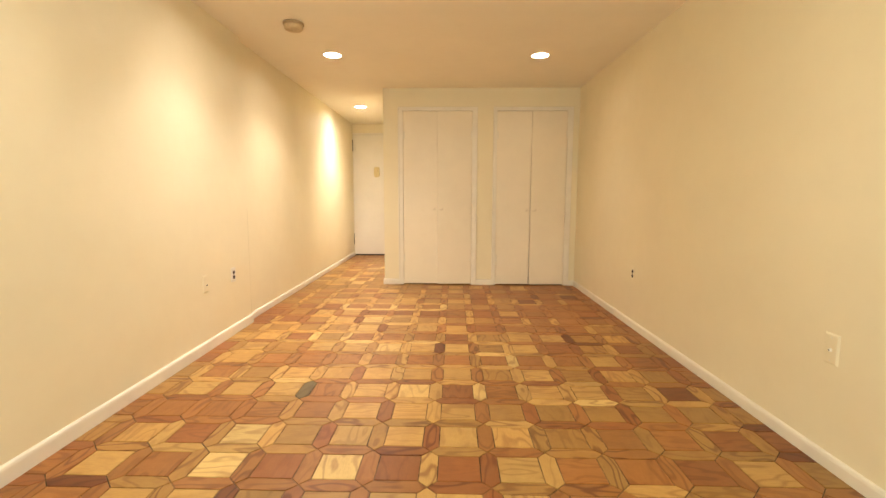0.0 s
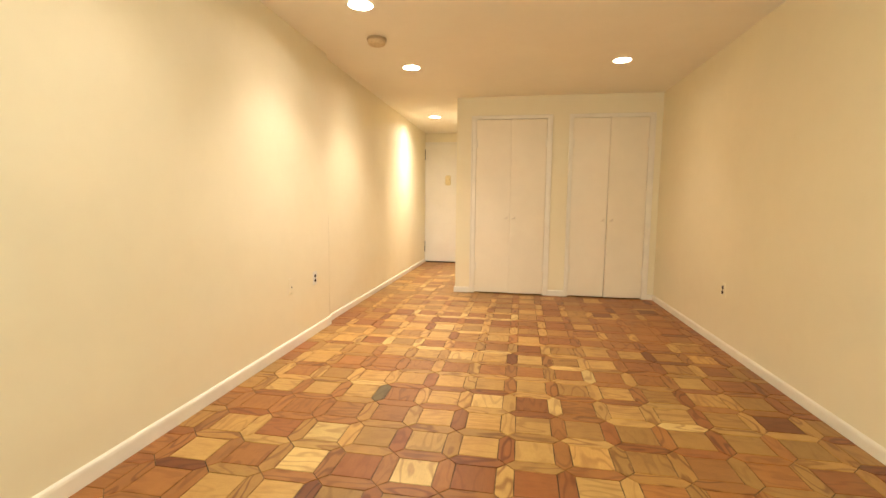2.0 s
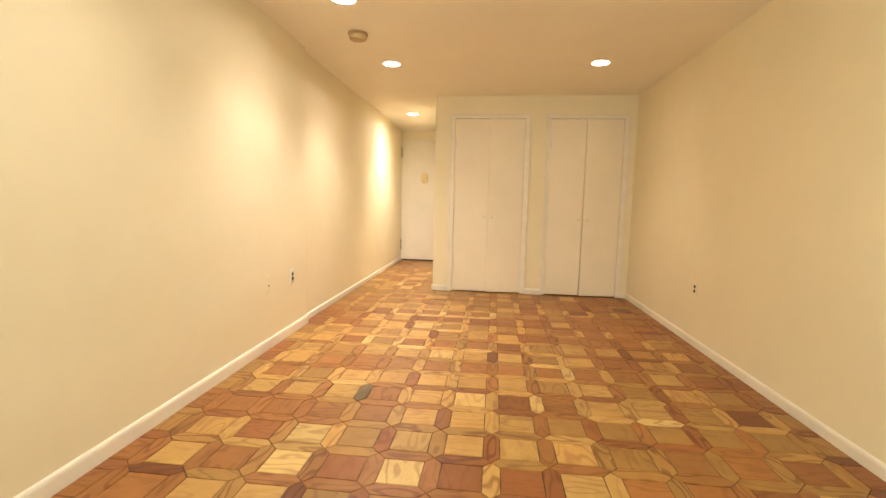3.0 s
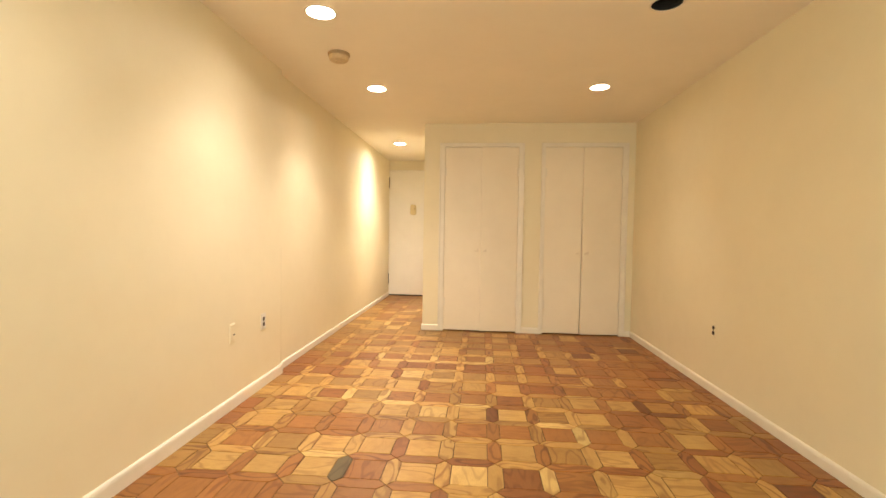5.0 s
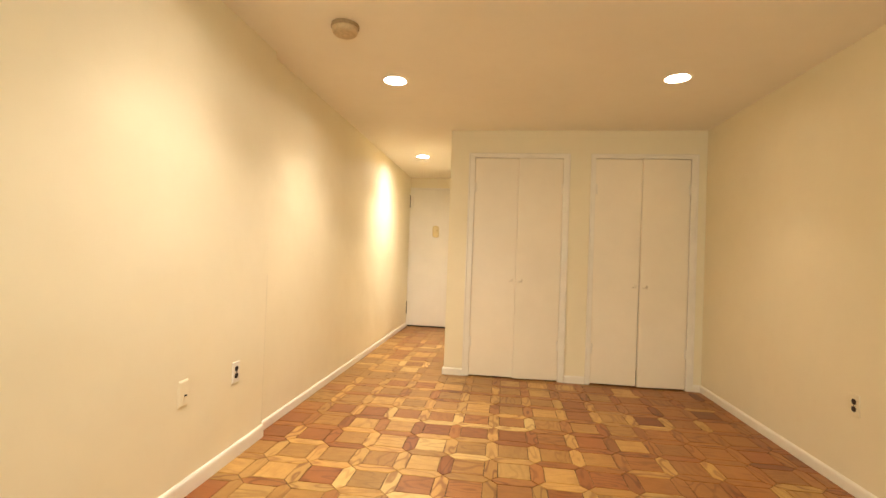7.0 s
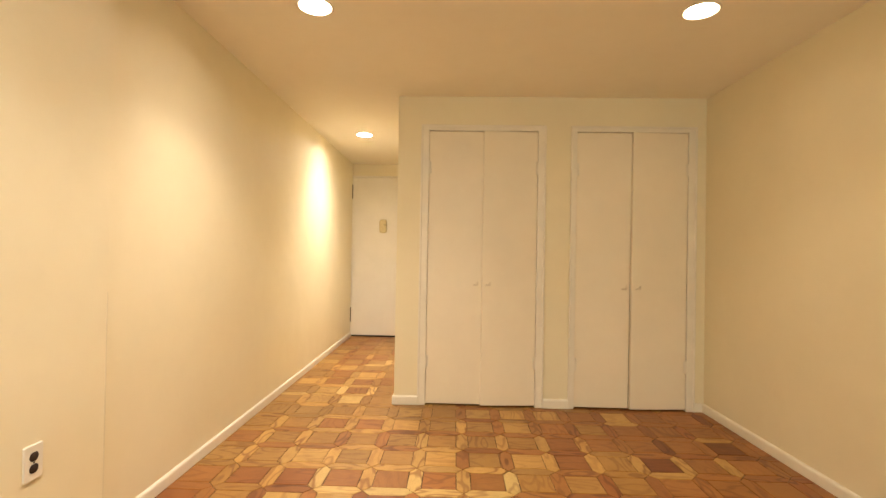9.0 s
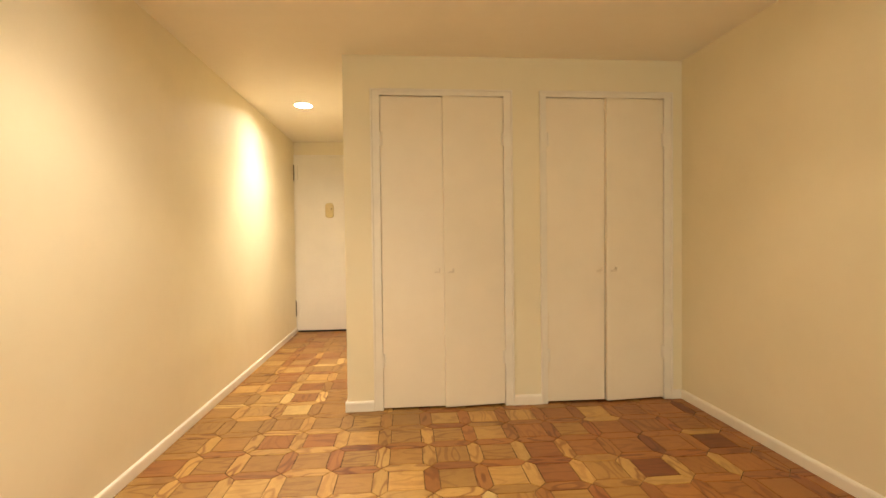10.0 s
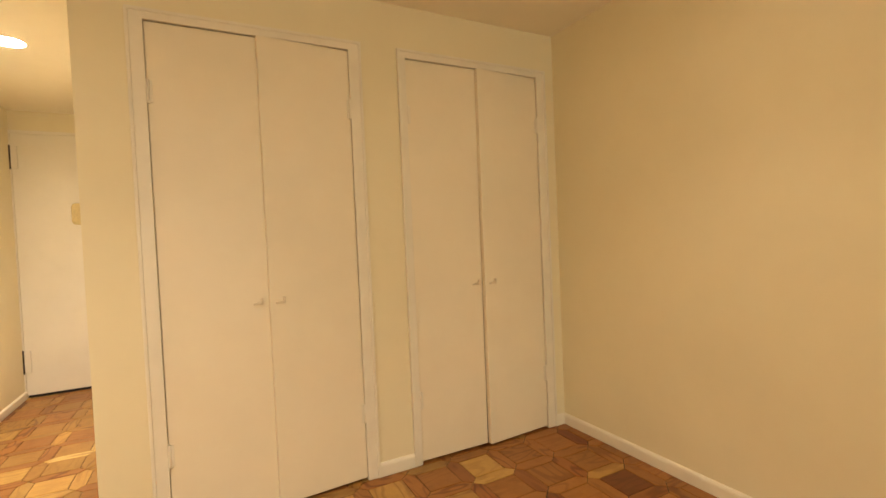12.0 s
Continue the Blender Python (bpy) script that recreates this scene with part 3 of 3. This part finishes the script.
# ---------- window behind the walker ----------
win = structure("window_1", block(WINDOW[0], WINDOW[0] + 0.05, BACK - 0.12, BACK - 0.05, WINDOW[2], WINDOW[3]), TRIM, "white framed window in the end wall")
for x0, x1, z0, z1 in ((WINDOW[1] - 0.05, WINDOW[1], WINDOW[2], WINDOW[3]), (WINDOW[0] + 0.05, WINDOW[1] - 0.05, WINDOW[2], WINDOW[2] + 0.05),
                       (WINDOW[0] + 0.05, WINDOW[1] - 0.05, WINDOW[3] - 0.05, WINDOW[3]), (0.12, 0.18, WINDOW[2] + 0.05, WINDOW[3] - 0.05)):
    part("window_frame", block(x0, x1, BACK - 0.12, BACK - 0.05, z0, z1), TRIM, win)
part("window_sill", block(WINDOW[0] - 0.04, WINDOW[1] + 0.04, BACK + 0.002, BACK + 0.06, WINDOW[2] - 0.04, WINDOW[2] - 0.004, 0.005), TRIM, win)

# ---------- parquet blocks ----------
# A square of 10 inch pitch: 7 inch squares, and pointed blocks 3 inches wide between them whose tips meet.
PITCH, GAP_W, X0, Y0 = 0.254, 0.076, -0.87, 1.77
JOINT = 0.0021
COLOURS = {                                   # wood tones, from pale to dark
    "a": (0.49, 0.310, 0.115), "b": (0.395, 0.213, 0.062), "c": (0.285, 0.139, 0.036), "d": (0.262, 0.099, 0.024),
    "e": (0.214, 0.070, 0.018), "f": (0.135, 0.036, 0.010), "g": (0.088, 0.058, 0.024)}
# rows from y = Y0 - PITCH upwards, columns from x = X0 - 3 * PITCH; a dot is any tone
# far right columns also set darker, hall squares lighter, for the light there
SQUARES = """ddbbccbbbddddd dbdaeaeebddebc cbeacbbbbcddee dddddbbbcccccc cbbbdbaedbbcfc cdcbbbbbcbcbcd ebdddddddddbee ebcbbabbcbeced
bbecdddecbbcbd ccccbcbbedddcd eecbaccccddddd ecbbeeedebddee deeddddcccdddd ccbccbcbecfddd dcccccccedddfd ccddbccbdcdddd
ccccbcbbbdbddd cbaccccdcddddd cbdc bddd cdbc cbcc bccb cddc bccc cdcd dccd cdcc cddd""".split()
LONG = """.ddcfedbeddcdd .ddcdddbebcddd .dbcbecedccccc .dddcbebdededc .cddgbbbabbebb .bbbbebddbdebe .bcddbbdcabdde .ccdccbfdbdebc
.bbaabccbcdfdd .bbbbecdeedebd .bebebbbbdbbdd .dededbebedddd .cbababadeedde .bbbbbddbbbbbd .bbddbbbbbdfdd .bbbbcbddeeeed
.ccbccddddeddf .bccc .caa .bbc .cbb .bcc .dda .dbc .dcd .ccd .dcc .cdd .ddc""".split()
CROSS = """ddcdcddcdcdcdd efcddddecdbcdd ecbbcdecdcdccf ceddccccbeedbf dedcddbedbabbe cbcaddebdebdde cdddbbbbbdcedd dbcdccccacdccc
cdbbabadbdefdc cbbbbcdbcbdedd ebebcabedbddbe ddbdbbeeeeedfe dceaaaadedddee ccbbbbbcdcbdee cddbdbedecdeed cdbbedddddddbd
ccbbccecddbddd cbccccdcdcdddd abbc cbbc ccbd cddc cdac cddc dccd cdcd ddcc cddc dcdc""".split()


def block_mesh(name, outline):
    """A wood block: a flat top with softened upper edges, its joint sides going down."""
    rows = []
    centre = Vector((sum(p[0] for p in outline) / len(outline), sum(p[1] for p in outline) / len(outline)))
    bm = bmesh.new()
    for z, inset in ((-0.008, 0.0), (-0.0013, 0.0), (0.0, 0.0014)):
        ring = []
        count = len(outline)
        for k in range(count):
            p, q, r = (Vector(outline[(k + s) % count]) for s in (-1, 0, 1))
            n1 = Vector((-(q - p).y, (q - p).x)).normalized()
            n2 = Vector((-(r - q).y, (r - q).x)).normalized()
            mid = (n1 + n2).normalized()
            ring.append(bm.verts.new((*(q + mid * ((inset + JOINT) / max(0.35, mid.dot(n1)))), z)))
        rows.append(ring)
    bm.faces.new(rows[-1])
    for lo, hi in zip(rows, rows[1:]):
        for k in range(len(outline)):
            j = (k + 1) % len(outline)
            bm.faces.new((lo[k], lo[j], hi[j], hi[k]))
    me = bpy.data.meshes.new(name)
    bm.to_mesh(me)
    bm.free()
    me.materials.append(WOOD)
    return me


half, g, tip = (PITCH - GAP_W) / 2, GAP_W / 2, PITCH / 2
SQUARE_ME = block_mesh("square_block", [(-half, -half), (half, -half), (half, half), (-half, half)])
POINTED_ME = block_mesh("pointed_block", [(-tip, 0), (-half, -g), (half, -g), (tip, 0), (half, g), (-half, g)])
rng = random.Random(5)


def tone(table, i, j):
    row = table[j + 1] if 0 <= j + 1 < len(table) else ""
    k = row[i + 3] if 0 <= i + 3 < len(row) else "."
    if k == ".":
        k = rng.choice("abbbccccdddddeef")
    r, gr, b = COLOURS[k]
    s = rng.uniform(0.90, 1.10)
    w = rng.uniform(-0.04, 0.04)
    figure = rng.uniform(0.12, 0.6) if table is SQUARES else rng.uniform(0.30, 1.0)
    return (r * s * (1 + w), gr * s, b * s * (1 - w), figure)


def covered(x, y):
    """Whether a block at x, y would show anywhere in the rooms."""
    if y > FRONT + 0.14 and y <= DOORWALL + 0.1:
        return far_x(y) - 0.12 < x < HALL + 0.06
    if y > DOORWALL:
        return False
    left = near_x(y) if y < STEP else far_x(y)
    return left - 0.12 < x < right_x(y) + 0.12


def lay(name, mesh, x, y, turn, colour):
    ob = bpy.data.objects.new(name, mesh)
    scene.collection.objects.link(ob)
    ob.parent = floor
    ob.matrix_basis = pose(x, y, -rng.uniform(0.0, 0.0006), rng.uniform(-0.12, 0.12), rng.uniform(-0.12, 0.12), turn + rng.uniform(-0.35, 0.35))
    ob.color = colour


rest = {}
for j in range(-12, 28):
    for i in range(-4, 12):
        cx, cy = X0 + PITCH * (i + 0.5), Y0 + PITCH * (j + 0.5)
        lx, ly = X0 + PITCH * i, Y0 + PITCH * j
        for name, mesh, x, y, turn, table in (("square_block", SQUARE_ME, cx, cy, rng.choice((0, 0, 90)), SQUARES),
                                              ("long_block", POINTED_ME, lx, cy, 90, LONG), ("cross_block", POINTED_ME, cx, ly, 0, CROSS)):
            colour = tone(table, i, j)
            if not covered(x, y):
                continue
            if j >= -1:
                lay(name, mesh, x, y, turn, colour)
            else:
                rest.setdefault(mesh.name, []).append((x, y, turn))


# the blocks behind the walker, joined
verts, faces = [], []
for mesh in (SQUARE_ME, POINTED_ME):
    for x, y, turn in rest.get(mesh.name, ()):
        m, first = pose(x, y, 0, 0, 0, turn), len(verts)
        verts += [tuple(m @ v.co) for v in mesh.vertices]
        faces += [tuple(first + k for k in p.vertices) for p in mesh.polygons]
me = bpy.data.meshes.new("parquet_field")
me.from_pydata(verts, [], faces)
me.materials.append(parquet(True))
field = tagged(new("parquet_field", me), kind="stuff")
field.parent = floor
